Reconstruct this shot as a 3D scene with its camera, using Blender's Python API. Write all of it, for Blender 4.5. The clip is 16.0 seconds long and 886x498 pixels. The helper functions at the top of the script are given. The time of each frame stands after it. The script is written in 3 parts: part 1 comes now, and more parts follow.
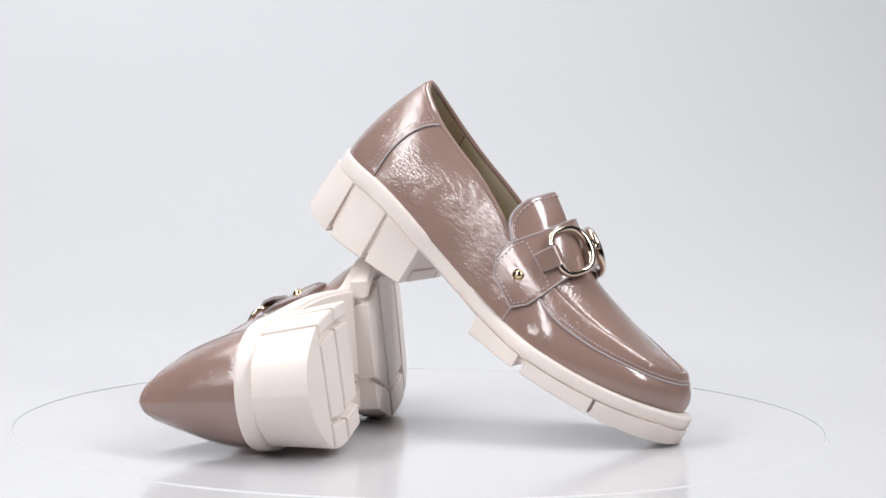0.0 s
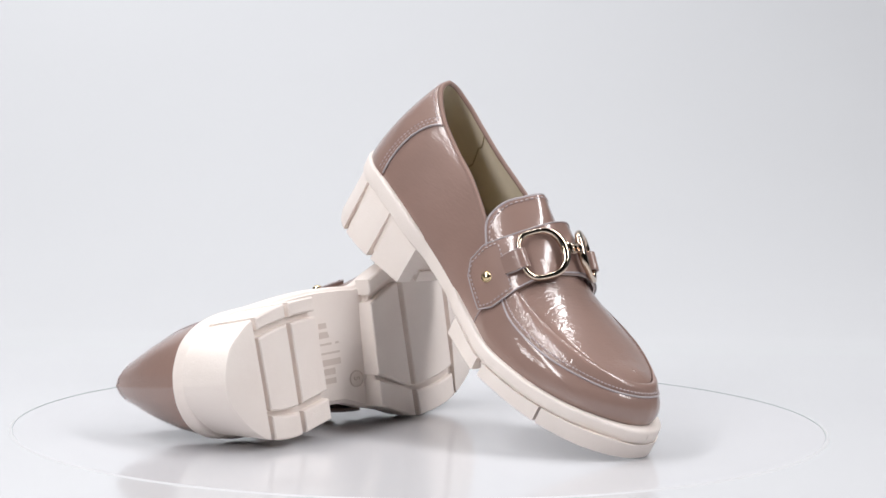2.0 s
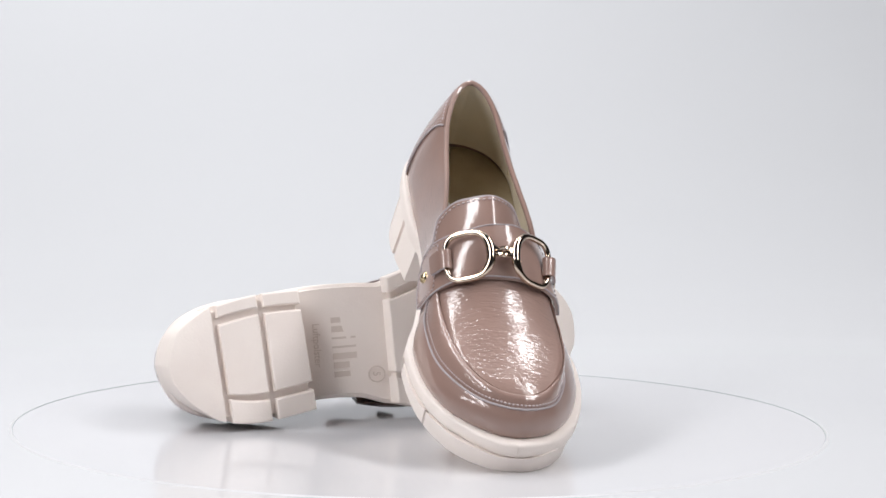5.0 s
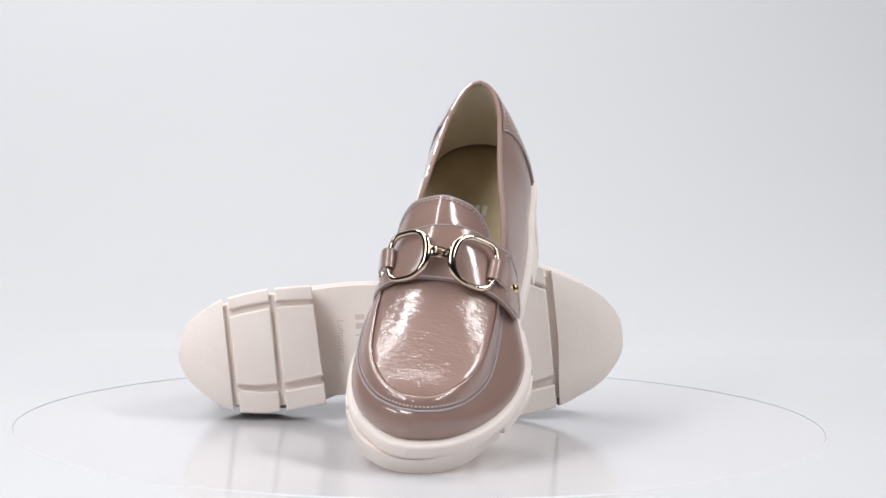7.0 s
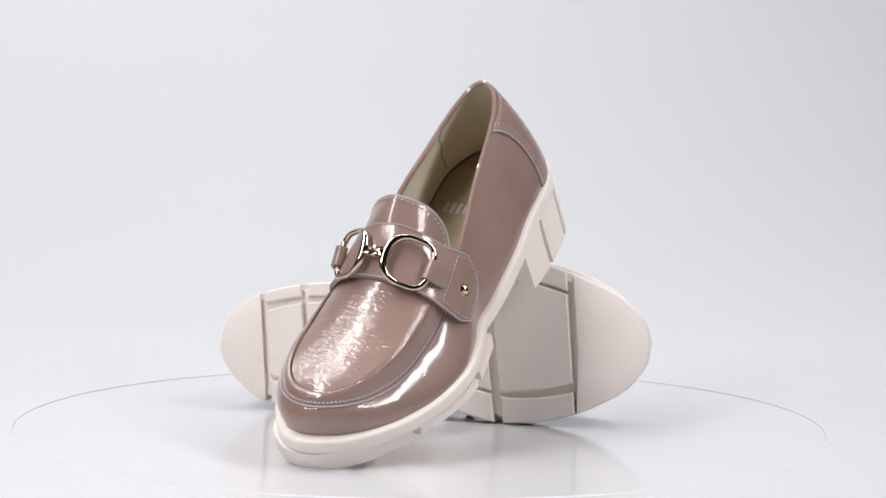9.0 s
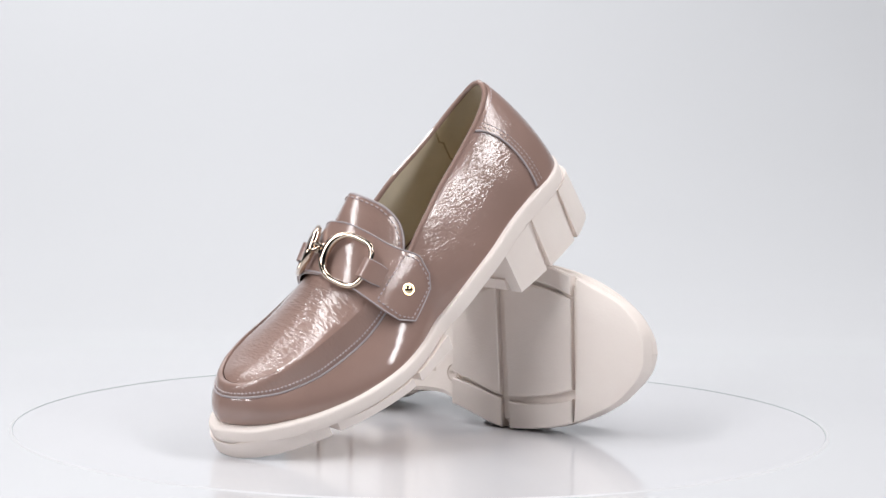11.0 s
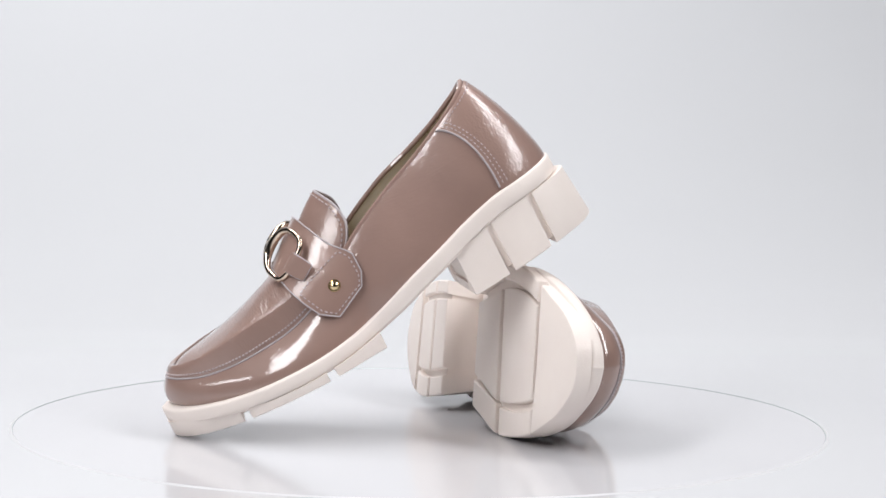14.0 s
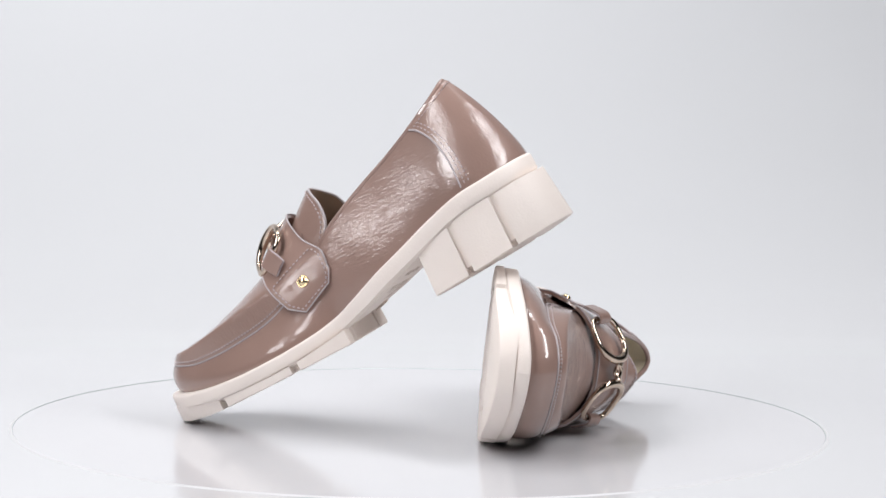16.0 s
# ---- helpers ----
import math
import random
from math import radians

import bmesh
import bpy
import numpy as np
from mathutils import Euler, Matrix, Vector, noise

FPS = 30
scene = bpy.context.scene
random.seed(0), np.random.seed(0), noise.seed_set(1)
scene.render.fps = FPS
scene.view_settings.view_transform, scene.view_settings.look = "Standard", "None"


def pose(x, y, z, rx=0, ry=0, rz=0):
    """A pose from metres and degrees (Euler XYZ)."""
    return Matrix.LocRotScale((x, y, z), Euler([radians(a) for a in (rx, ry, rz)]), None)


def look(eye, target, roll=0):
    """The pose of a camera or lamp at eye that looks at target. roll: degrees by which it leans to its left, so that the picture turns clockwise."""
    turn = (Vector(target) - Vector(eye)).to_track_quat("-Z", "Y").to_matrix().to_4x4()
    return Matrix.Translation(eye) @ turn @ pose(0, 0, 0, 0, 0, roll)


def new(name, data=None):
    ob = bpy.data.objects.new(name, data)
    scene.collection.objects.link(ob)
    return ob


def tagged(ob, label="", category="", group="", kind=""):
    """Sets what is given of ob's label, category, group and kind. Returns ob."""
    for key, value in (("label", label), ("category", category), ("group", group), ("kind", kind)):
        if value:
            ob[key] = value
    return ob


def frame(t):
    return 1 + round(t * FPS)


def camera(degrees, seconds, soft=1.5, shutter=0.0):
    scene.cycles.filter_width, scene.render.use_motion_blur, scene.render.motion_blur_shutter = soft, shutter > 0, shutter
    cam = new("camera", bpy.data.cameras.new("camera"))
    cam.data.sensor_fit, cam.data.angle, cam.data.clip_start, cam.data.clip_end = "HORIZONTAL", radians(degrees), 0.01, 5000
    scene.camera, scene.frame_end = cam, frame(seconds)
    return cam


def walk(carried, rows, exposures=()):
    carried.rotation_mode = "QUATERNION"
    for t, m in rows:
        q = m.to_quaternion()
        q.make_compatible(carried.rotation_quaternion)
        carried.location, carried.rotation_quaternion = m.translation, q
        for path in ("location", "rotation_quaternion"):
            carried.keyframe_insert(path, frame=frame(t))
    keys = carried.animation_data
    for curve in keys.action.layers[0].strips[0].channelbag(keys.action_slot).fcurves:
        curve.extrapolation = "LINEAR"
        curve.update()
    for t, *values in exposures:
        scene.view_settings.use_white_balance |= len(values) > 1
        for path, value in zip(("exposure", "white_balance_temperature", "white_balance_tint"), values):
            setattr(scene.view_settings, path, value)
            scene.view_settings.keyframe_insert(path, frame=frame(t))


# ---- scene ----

MM = 0.001

# ---------------- camera ----------------
cam = camera(25.37, 16.0, soft=1.6)
EYE = pose(0.0, -1.12, 0.1789, 85.989, -0.669, -0.304)
walk(cam, [(0.0, EYE), (16.0, EYE)])

# ---------------- light ----------------
world = bpy.data.worlds.new("studio")
scene.world = world
world.use_nodes = True
world.node_tree.nodes["Background"].inputs[0].default_value = (0.93, 0.96, 1.0, 1)
world.node_tree.nodes["Background"].inputs[1].default_value = 0.10
scene.view_settings.exposure = -0.13


def softbox(name, eye, target, w, h, power, col=(1, 1, 1)):
    d = bpy.data.lights.new(name, "AREA")
    d.shape, d.size, d.size_y, d.energy, d.color = "RECTANGLE", w, h, power, col
    ob = new(name, d)
    ob.matrix_world = look(eye, target)
    return ob


def strip_light(name, low, high, aim, w, power, col):
    """A long softbox from its low front end to its high rear end, facing aim."""
    low, high, aim = Vector(low), Vector(high), Vector(aim)
    mid, y = (low + high) / 2, (high - low).normalized()
    z = mid - aim
    z = (z - y * z.dot(y)).normalized()
    ob = softbox(name, mid, aim, w, (high - low).length, power, col)
    ob.matrix_world = Matrix.Translation(mid) @ Matrix((y.cross(z), y, z)).transposed().to_4x4()


strip_light("softbox_left", (-0.72, -1.15, 0.62), (-0.58, 0.2, 1.36), (0.0, 0.0, 0.1), 0.2, 15.4, (0.985, 0.98, 1))
strip_light("softbox_right", (0.97, -0.86, 0.72), (0.58, 0.2, 1.36), (0.0, 0.0, 0.1), 0.2, 15.4, (0.985, 0.98, 1))
strip_light("softbox_side", (-1.08, -0.5, 0.5), (-0.90, -0.86, 0.53), (0.0, 0.0, 0.1), 0.12, 1.8, (0.985, 0.98, 1))
softbox("softbox_top", (-0.3, 1.0, 2.0), (-0.3, 0.9, 0.0), 2.2, 0.8, 9, (0.97, 0.98, 1))
softbox("backdrop_light", (-0.7, 0.8, 2.2), (-0.4, 2.6, 0.6), 2.2, 0.4, 51, (0.96, 0.97, 1))


# ---------------- materials ----------------
def material(name, col, rough=0.5, metal=0.0, coat=0.0, spec=0.5):
    m = bpy.data.materials.new(name)
    m.use_nodes = True
    b = m.node_tree.nodes["Principled BSDF"]
    b.inputs["Base Color"].default_value = (*col, 1)
    b.inputs["Roughness"].default_value = rough
    b.inputs["Metallic"].default_value = metal
    b.inputs["Coat Weight"].default_value = coat
    b.inputs["Coat Roughness"].default_value = 0.03
    b.inputs["Specular IOR Level"].default_value = spec
    return m, m.node_tree, b


def node(nt, kind, **values):
    n = nt.nodes.new(kind)
    for k, v in values.items():
        n.inputs[k].default_value = v
    return n


def mottle(nt, b, a, c, scale, detail=4.0):
    """Two-tone colour variation in object space."""
    tc = node(nt, "ShaderNodeTexCoord")
    nz = node(nt, "ShaderNodeTexNoise", Scale=scale, Detail=detail)
    ramp = node(nt, "ShaderNodeValToRGB")
    ramp.color_ramp.elements[0].position, ramp.color_ramp.elements[1].position = 0.3, 0.7
    ramp.color_ramp.elements[0].color, ramp.color_ramp.elements[1].color = (*a, 1), (*c, 1)
    nt.links.new(tc.outputs["Object"], nz.inputs["Vector"])
    nt.links.new(nz.outputs["Fac"], ramp.inputs["Fac"])
    nt.links.new(ramp.outputs["Color"], b.inputs["Base Color"])
    return tc


def relief(nt, b, tc, layers, stretch=(1, 1, 1)):
    """Bump from summed noises: (scale, weight, detail)."""
    mp = node(nt, "ShaderNodeMapping", Scale=stretch)
    nt.links.new(tc.outputs["Object"], mp.inputs["Vector"])
    total = None
    for scale, weight, detail in layers:
        nz = node(nt, "ShaderNodeTexNoise", Scale=scale, Detail=detail)
        nt.links.new(mp.outputs["Vector"], nz.inputs["Vector"])
        mul = node(nt, "ShaderNodeMath")
        mul.operation = "MULTIPLY"
        mul.inputs[1].default_value = weight
        nt.links.new(nz.outputs["Fac"], mul.inputs[0])
        if total:
            add = node(nt, "ShaderNodeMath")
            nt.links.new(total.outputs[0], add.inputs[0])
            nt.links.new(mul.outputs[0], add.inputs[1])
            mul = add
        total = mul
    bump = node(nt, "ShaderNodeBump", Strength=1.0, Distance=1.0)
    nt.links.new(total.outputs[0], bump.inputs["Height"])
    nt.links.new(bump.outputs["Normal"], b.inputs["Normal"])
    return bump


def patent(name, layers, wrinkle=False, smooth_toe=False):
    """Patent leather: a matt taupe base under a clear, finely crackled coat; wrinkle: walking creases across the vamp;
    smooth_toe: the crackle ends ahead of the strap."""
    m, nt, b = material(name, (0.31, 0.2, 0.165), 0.4, 0, 1.0, 0.25)
    b.inputs["Coat IOR"].default_value = 1.6
    tc = mottle(nt, b, (0.275, 0.178, 0.148), (0.33, 0.215, 0.18), 22)
    # patches where the crackle is strong
    area = node(nt, "ShaderNodeTexNoise", Scale=38.0, Detail=2.0)
    nt.links.new(tc.outputs["Object"], area.inputs["Vector"])
    ramp = node(nt, "ShaderNodeMapRange")
    ramp.inputs["From Min"].default_value, ramp.inputs["From Max"].default_value = 0.38, 0.62
    ramp.inputs["To Min"].default_value = 0.42
    nt.links.new(area.outputs["Fac"], ramp.inputs["Value"])
    strong = ramp.outputs["Result"]
    sep = node(nt, "ShaderNodeSeparateXYZ")
    nt.links.new(tc.outputs["Object"], sep.inputs[0])
    height = None

    def add(socket):
        nonlocal height
        if height is None:
            height = socket
            return
        a = node(nt, "ShaderNodeMath")
        nt.links.new(height, a.inputs[0])
        nt.links.new(socket, a.inputs[1])
        height = a.outputs[0]

    def times(socket, k):
        a = node(nt, "ShaderNodeMath")
        a.operation = "MULTIPLY"
        nt.links.new(socket, a.inputs[0])
        if isinstance(k, float):
            a.inputs[1].default_value = k
        else:
            nt.links.new(k, a.inputs[1])
        return a.outputs[0]
    if smooth_toe:
        span = node(nt, "ShaderNodeMapRange")
        span.interpolation_type = "SMOOTHSTEP"
        for key, value in (("From Min", 0.165), ("From Max", 0.135), ("To Min", 0.3), ("To Max", 1.0)):
            span.inputs[key].default_value = value
        nt.links.new(sep.outputs["X"], span.inputs["Value"])
        strong = times(strong, span.outputs["Result"])
    for scale, weight, stretch, masked in layers:
        mp = node(nt, "ShaderNodeMapping", Scale=stretch)
        nt.links.new(tc.outputs["Object"], mp.inputs["Vector"])
        nz = node(nt, "ShaderNodeTexNoise", Scale=float(scale), Detail=2.0, Roughness=0.5)
        nt.links.new(mp.outputs["Vector"], nz.inputs["Vector"])
        h = times(nz.outputs["Fac"], float(weight))
        add(times(h, strong) if masked else h)
    if wrinkle:
        mp = node(nt, "ShaderNodeMapping", Scale=(1, 0.16, 0.4))
        nt.links.new(tc.outputs["Object"], mp.inputs["Vector"])
        vo = node(nt, "ShaderNodeTexNoise", Scale=230.0, Detail=2.0, Distortion=0.8)
        nt.links.new(mp.outputs["Vector"], vo.inputs["Vector"])
        sharp = node(nt, "ShaderNodeMath")
        sharp.operation = "SUBTRACT"
        sharp.inputs[1].default_value = 0.5
        nt.links.new(vo.outputs["Fac"], sharp.inputs[0])
        ab = node(nt, "ShaderNodeMath")
        ab.operation = "ABSOLUTE"
        nt.links.new(sharp.outputs[0], ab.inputs[0])
        mn = node(nt, "ShaderNodeMath")
        mn.operation = "MINIMUM"
        mn.inputs[1].default_value = 0.07
        nt.links.new(ab.outputs[0], mn.inputs[0])
        # only where the foot bends
        zone = node(nt, "ShaderNodeMapRange")
        zone.interpolation_type = "SMOOTHSTEP"
        zone.inputs["From Min"].default_value, zone.inputs["From Max"].default_value = 0.212, 0.190
        nt.links.new(sep.outputs["X"], zone.inputs["Value"])
        add(times(times(mn.outputs[0], 0.0015), zone.outputs["Result"]))
    bump = node(nt, "ShaderNodeBump", Strength=1.0, Distance=1.0)
    nt.links.new(height, bump.inputs["Height"])
    nt.links.new(bump.outputs["Normal"], b.inputs["Coat Normal"])
    soft = node(nt, "ShaderNodeBump", Strength=0.35, Distance=1.0)
    nt.links.new(height, soft.inputs["Height"])
    nt.links.new(soft.outputs["Normal"], b.inputs["Normal"])
    return m


LEATHER = patent("patent_leather", [(40, 0.0006, (1, 1, 1), False), (280, 0.00028, (0.5, 1, 1), True), (880, 0.00032, (0.3, 1, 1), True)], smooth_toe=True)
STRAP = patent("patent_strap", [(40, 0.0006, (1, 1, 1), False), (300, 0.00018, (1, 0.5, 1), True), (820, 0.00016, (1, 0.5, 1), True)])
VAMP = patent("patent_vamp", [(40, 0.0003, (1, 1, 1), False), (300, 0.0003, (1, 0.3, 0.6), True), (760, 0.0004, (1, 0.36, 0.6), True)], True)
SMOOTH = patent("patent_leather_smooth", [(35, 0.0006, (1, 1, 1), False), (300, 0.00036, (1, 1, 0.5), True), (820, 0.00036, (1, 1, 0.5), True)])
BINDING = patent("patent_binding", [(60, 0.0003, (1, 1, 1), False)])
RUBBER, nt, b = material("cream_rubber", (0.84, 0.76, 0.71), 0.5)
tc = mottle(nt, b, (0.82, 0.733, 0.678), (0.86, 0.783, 0.728), 30)
relief(nt, b, tc, [(900, 0.00013, 3), (160, 0.00015, 2)])
# cream rubber darkened: the shade of the moulded marks is put into the colour
RELIEF_SHADE, nt, b = material("relief_shade_rubber", (0.66, 0.57, 0.51), 0.6)
LINING, nt, b = material("lining", (0.68, 0.59, 0.45), 0.55)
tc = mottle(nt, b, (0.70, 0.625, 0.49), (0.77, 0.69, 0.555), 60)
relief(nt, b, tc, [(1500, 0.00005, 3)])
INSOLE, nt, b = material("insole_leather", (0.5, 0.42, 0.28), 0.5)
tc = mottle(nt, b, (0.37, 0.295, 0.185), (0.45, 0.37, 0.24), 50)
relief(nt, b, tc, [(1200, 0.00006, 3)])
GOLD, nt, b = material("pale_gold_metal", (0.7, 0.58, 0.46), 0.1, 1.0)
tc = mottle(nt, b, (0.60, 0.485, 0.39), (0.67, 0.55, 0.445), 120)
BRASS, nt, b = material("brass_metal", (0.72, 0.57, 0.34), 0.14, 1.0)
THREAD, nt, b = material("thread", (0.48, 0.4, 0.4), 0.6)
EDGE, nt, b = material("cut_edge", (0.42, 0.37, 0.38), 0.5)
PRINT, nt, b = material("silver_print", (0.6, 0.58, 0.54), 0.35)
DISC, nt, b = material("white_glass", (0.755, 0.755, 0.775), 0.1, 0, 0.0)
mottle(nt, b, (0.575, 0.572, 0.588), (0.592, 0.589, 0.605), 3)
RIM, nt, b = material("glass_edge", (0.24, 0.29, 0.28), 0.2)
GROUND_GLASS, nt, b = material("ground_glass_edge", (0.56, 0.56, 0.57), 0.8, 0, 0, 0.2)
BACK, nt, b = material("white_backdrop", (0.70, 0.71, 0.73), 0.9, 0, 0, 0.1)
tc = mottle(nt, b, (0.575, 0.578, 0.59), (0.59, 0.593, 0.605), 1.5)
sep = node(nt, "ShaderNodeSeparateXYZ")
nt.links.new(tc.outputs["Object"], sep.inputs[0])
for socket, near, far in (("Roughness", 0.12, 0.23), ("Specular IOR Level", 0.5, 0.04)):     # the table part of the sheet is polished
    gloss = node(nt, "ShaderNodeMapRange")
    gloss.interpolation_type = "SMOOTHSTEP"
    for key, value in (("From Min", 0.1), ("From Max", 0.48), ("To Min", near), ("To Max", far)):
        gloss.inputs[key].default_value = value
    nt.links.new(sep.outputs["Y"], gloss.inputs["Value"])
    nt.links.new(gloss.outputs["Result"], b.inputs[socket])

DARK, nt, b = material("dark_studio_paint", (0.06, 0.06, 0.062), 0.8)
mottle(nt, b, (0.052, 0.052, 0.054), (0.066, 0.066, 0.068), 2.5)


# ---------------- mesh helpers ----------------
def link(name, bm, mat, smooth=True):
    me = bpy.data.meshes.new(name)
    for f in bm.faces:
        f.smooth = True
    for e in bm.edges:
        e.smooth = len(e.link_faces) != 2 or e.calc_face_angle(0) < (0.7 if smooth else 0.5)
    bm.to_mesh(me)
    bm.free()
    me.materials.append(mat)
    return new(name, me)


def part(name, bm, mat, parent, label="", smooth=True):
    ob = link(name, bm, mat, smooth)
    ob.parent = parent
    if label:
        ob["label"] = label
    return ob


def curve(points, n):
    """Catmull-Rom through the points, n samples evenly along the stations."""
    p = np.array(points, float)
    e = np.vstack([2 * p[0] - p[1], p, 2 * p[-1] - p[-2]])
    out = []
    for s in np.linspace(0, len(p) - 1, n):
        i = min(int(s), len(p) - 2)
        t = s - i
        a, b_, c, d = e[i], e[i + 1], e[i + 2], e[i + 3]
        out.append(0.5 * (2 * b_ + (c - a) * t + (2 * a - 5 * b_ + 4 * c - d) * t * t + (3 * b_ - a - 3 * c + d) * t ** 3))
    return np.array(out)


def grid(bm, pts, close_u=False, close_v=False):
    """Quads over an array of points [i][j], metres."""
    pts = np.asarray(pts)
    nu, nv = pts.shape[:2]
    vs = [[bm.verts.new(pts[i, j]) for j in range(nv)] for i in range(nu)]
    for i in range(nu if close_u else nu - 1):
        for j in range(nv if close_v else nv - 1):
            q = [vs[i][j], vs[(i + 1) % nu][j], vs[(i + 1) % nu][(j + 1) % nv], vs[i][(j + 1) % nv]]
            try:
                bm.faces.new(q)
            except ValueError:
                pass
    return vs


def clean(bm, dist=0.00005):
    bmesh.ops.remove_doubles(bm, verts=bm.verts, dist=dist)
    bmesh.ops.dissolve_degenerate(bm, edges=bm.edges, dist=0.00001)
    bmesh.ops.recalc_face_normals(bm, faces=bm.faces)
    return bm


def tube(bm, path, radius, sides=8, closed=False):
    """A round tube along a path (metres); radius a number or one for each point."""
    path = np.asarray(path, float)
    n = len(path)
    rad = np.broadcast_to(radius, n)
    ring, up = [], None
    for i in range(n):
        a = path[(i - 1) % n] if closed or i else path[0]
        c = path[(i + 1) % n] if closed or i < n - 1 else path[-1]
        t = Vector(c - a).normalized()
        if up is None:
            up = t.orthogonal().normalized()
        up = (up - t * up.dot(t)).normalized()
        side = t.cross(up)
        ring.append([path[i] + np.array(up * math.cos(k) + side * math.sin(k)) * rad[i] for k in np.linspace(0, 2 * math.pi, sides, endpoint=False)])
    vs = grid(bm, ring, close_u=closed, close_v=True)
    if not closed:
        bm.faces.new(vs[0])
        bm.faces.new(vs[-1][::-1])
    return bm


def shell(bm, pts, thick):
    """A sheet of points made solid: thick metres along its normals."""
    pts = np.asarray(pts, float)
    du, dv = np.gradient(pts, axis=0), np.gradient(pts, axis=1)
    nrm = np.cross(du, dv)
    nrm /= np.linalg.norm(nrm, axis=2, keepdims=True) + 1e-12
    low = pts - nrm * thick
    grid(bm, pts)
    grid(bm, low)
    for a, c in ((pts[0], low[0]), (pts[-1], low[-1]), (pts[:, 0], low[:, 0]), (pts[:, -1], low[:, -1])):
        grid(bm, np.stack([a, c]))
    return clean(bm)


def plate_of(bm, top, low):
    """A solid sheet between two grids of points."""
    grid(bm, top)
    grid(bm, low)
    for a, c in ((top[0], low[0]), (top[-1], low[-1]), (top[:, 0], low[:, 0]), (top[:, -1], low[:, -1])):
        grid(bm, np.stack([a, c]))
    return clean(bm)


# ---------------- the loafer's lines, in mm: x from heel to toe, y to the outer side, z up from the tread ----------------
FEATHER_OUT = [(5, -3, 42), (7, 7, 42), (14, 18, 41.5), (26, 25, 40.5), (42, 28.5, 39), (62, 30, 34), (82, 32.5, 27.5), (100, 33.5, 22), (118, 33, 15.5),
               (132, 32.5, 11), (148, 38.5, 8), (170, 44, 6.5), (195, 42.5, 6.5), (216, 36, 7.8), (233, 27, 10), (246, 16, 12.5), (253, 5, 14.5), (255, -3, 15)]
FEATHER_IN = [(5, -3, 42), (7, -13, 42), (14, -24, 41.5), (26, -31, 40.5), (42, -34, 39), (62, -33.5, 34), (82, -31.5, 27.5), (100, -30.5, 22), (118, -31.5, 17),
              (132, -33, 13.5), (148, -37, 11), (170, -44, 9.5), (195, -43.5, 9.5), (216, -39, 10.5), (233, -31.5, 12), (246, -20.5, 13.5), (253, -11, 14.5), (255, -3, 15)]
TOP_OUT = [(27, -5, 100), (28.5, 0, 98.5), (33, 5, 95), (42, 9, 90), (54, 11.5, 84), (72, 14.5, 76), (90, 18, 69), (105, 21.5, 62.5), (118, 24, 56),
           (134, 26, 46), (152, 28.5, 34), (172, 29.8, 26.5), (192, 30.4, 24), (210, 29, 23.4), (228, 23, 24.6), (241, 16, 28), (248, 7, 30), (250, -1, 30.5)]
TOP_IN = [(27, -5, 100), (28.5, -10, 98.5), (33, -14.5, 95), (42, -18.5, 90), (54, -21.5, 84), (72, -23.5, 77), (90, -25, 71), (105, -26.7, 64), (118, -28.8, 57),
          (134, -31, 47), (152, -35.8, 37.6), (172, -40.8, 30), (192, -40.8, 27.5), (210, -38, 27.2), (228, -30.5, 28), (241, -21, 29), (248, -10, 30), (250, -1, 30.5)]
CREASE_OUT = [(118, 19, 60), (134, 23, 52), (152, 26.5, 44.5), (170, 28, 40), (192, 28.5, 37.5), (209, 27, 35.5), (225, 21, 34), (236, 13, 33.5), (241.5, 6, 33.5), (243, -1, 33.5)]
CREASE_IN = [(118, -27, 61), (134, -31, 53), (152, -34.5, 45.5), (172, -35, 40), (192, -33.5, 37), (209, -31, 36), (225, -25.5, 35), (236, -17.5, 34), (241.5, -9, 33.5), (243, -1, 33.5)]
SPINE = [(118, -4, 72), (134, -4, 69), (152, -4, 62.5), (170, -4, 53.5), (190, -3.5, 45.8), (208, -3, 40.5), (222, -2.5, 37.2), (230, -2, 36.5), (232, -2, 36.2), (232.5, -1, 36)]
TREAD_OUT = [(-4, -1), (-2.4, 7), (3, 17.5), (14, 25.5), (24, 30.2), (47, 34.6), (73, 35.7), (100, 34.5), (120, 36), (137, 40), (155, 45.5), (172, 48.5), (190, 47), (205, 43), (218, 38),
             (230, 32.5), (245, 25), (254.5, 16.5), (259.8, 8.5), (261.6, 2.5), (262, -3.5)]
TREAD_IN = [(-4, -1), (-2.4, -9), (3, -18), (14, -28.5), (26, -35.2), (47, -37.8), (73, -34.8), (100, -31), (120, -32), (142, -38.5), (166, -47), (185, -48), (205, -46), (218, -43),
            (230, -38.4), (245, -31), (254.5, -22.3), (259.8, -15), (261.7, -9), (262, -3.5)]
for line in (FEATHER_OUT, FEATHER_IN, TOP_OUT, TOP_IN, CREASE_OUT, CREASE_IN, SPINE, TREAD_OUT, TREAD_IN):
    line[:] = [(p[0] - 2.2 * max(0.0, (p[0] - 200) / 60), *p[1:]) for p in line]
NU = 120          # samples of each side's lines
BULGE_IN = [(3.6,), (3.6,), (3.6,), (3.6,), (3.2,), (2.6,), (2,), (1.7,), (1.7,), (1.4,), (1.2,), (1.3,), (1.5,), (2.4,), (3.2,), (3.2,), (3.2,), (3.2,)]
BULGE_OUT = [(3.6,), (3.6,), (3.6,), (3.6,), (3.2,), (2.6,), (2,), (1.8,), (2,), (2.4,), (2.8,), (3.2,), (3,), (3,), (3.2,), (3.2,), (3.2,), (3.2,)]


DENSE = {}


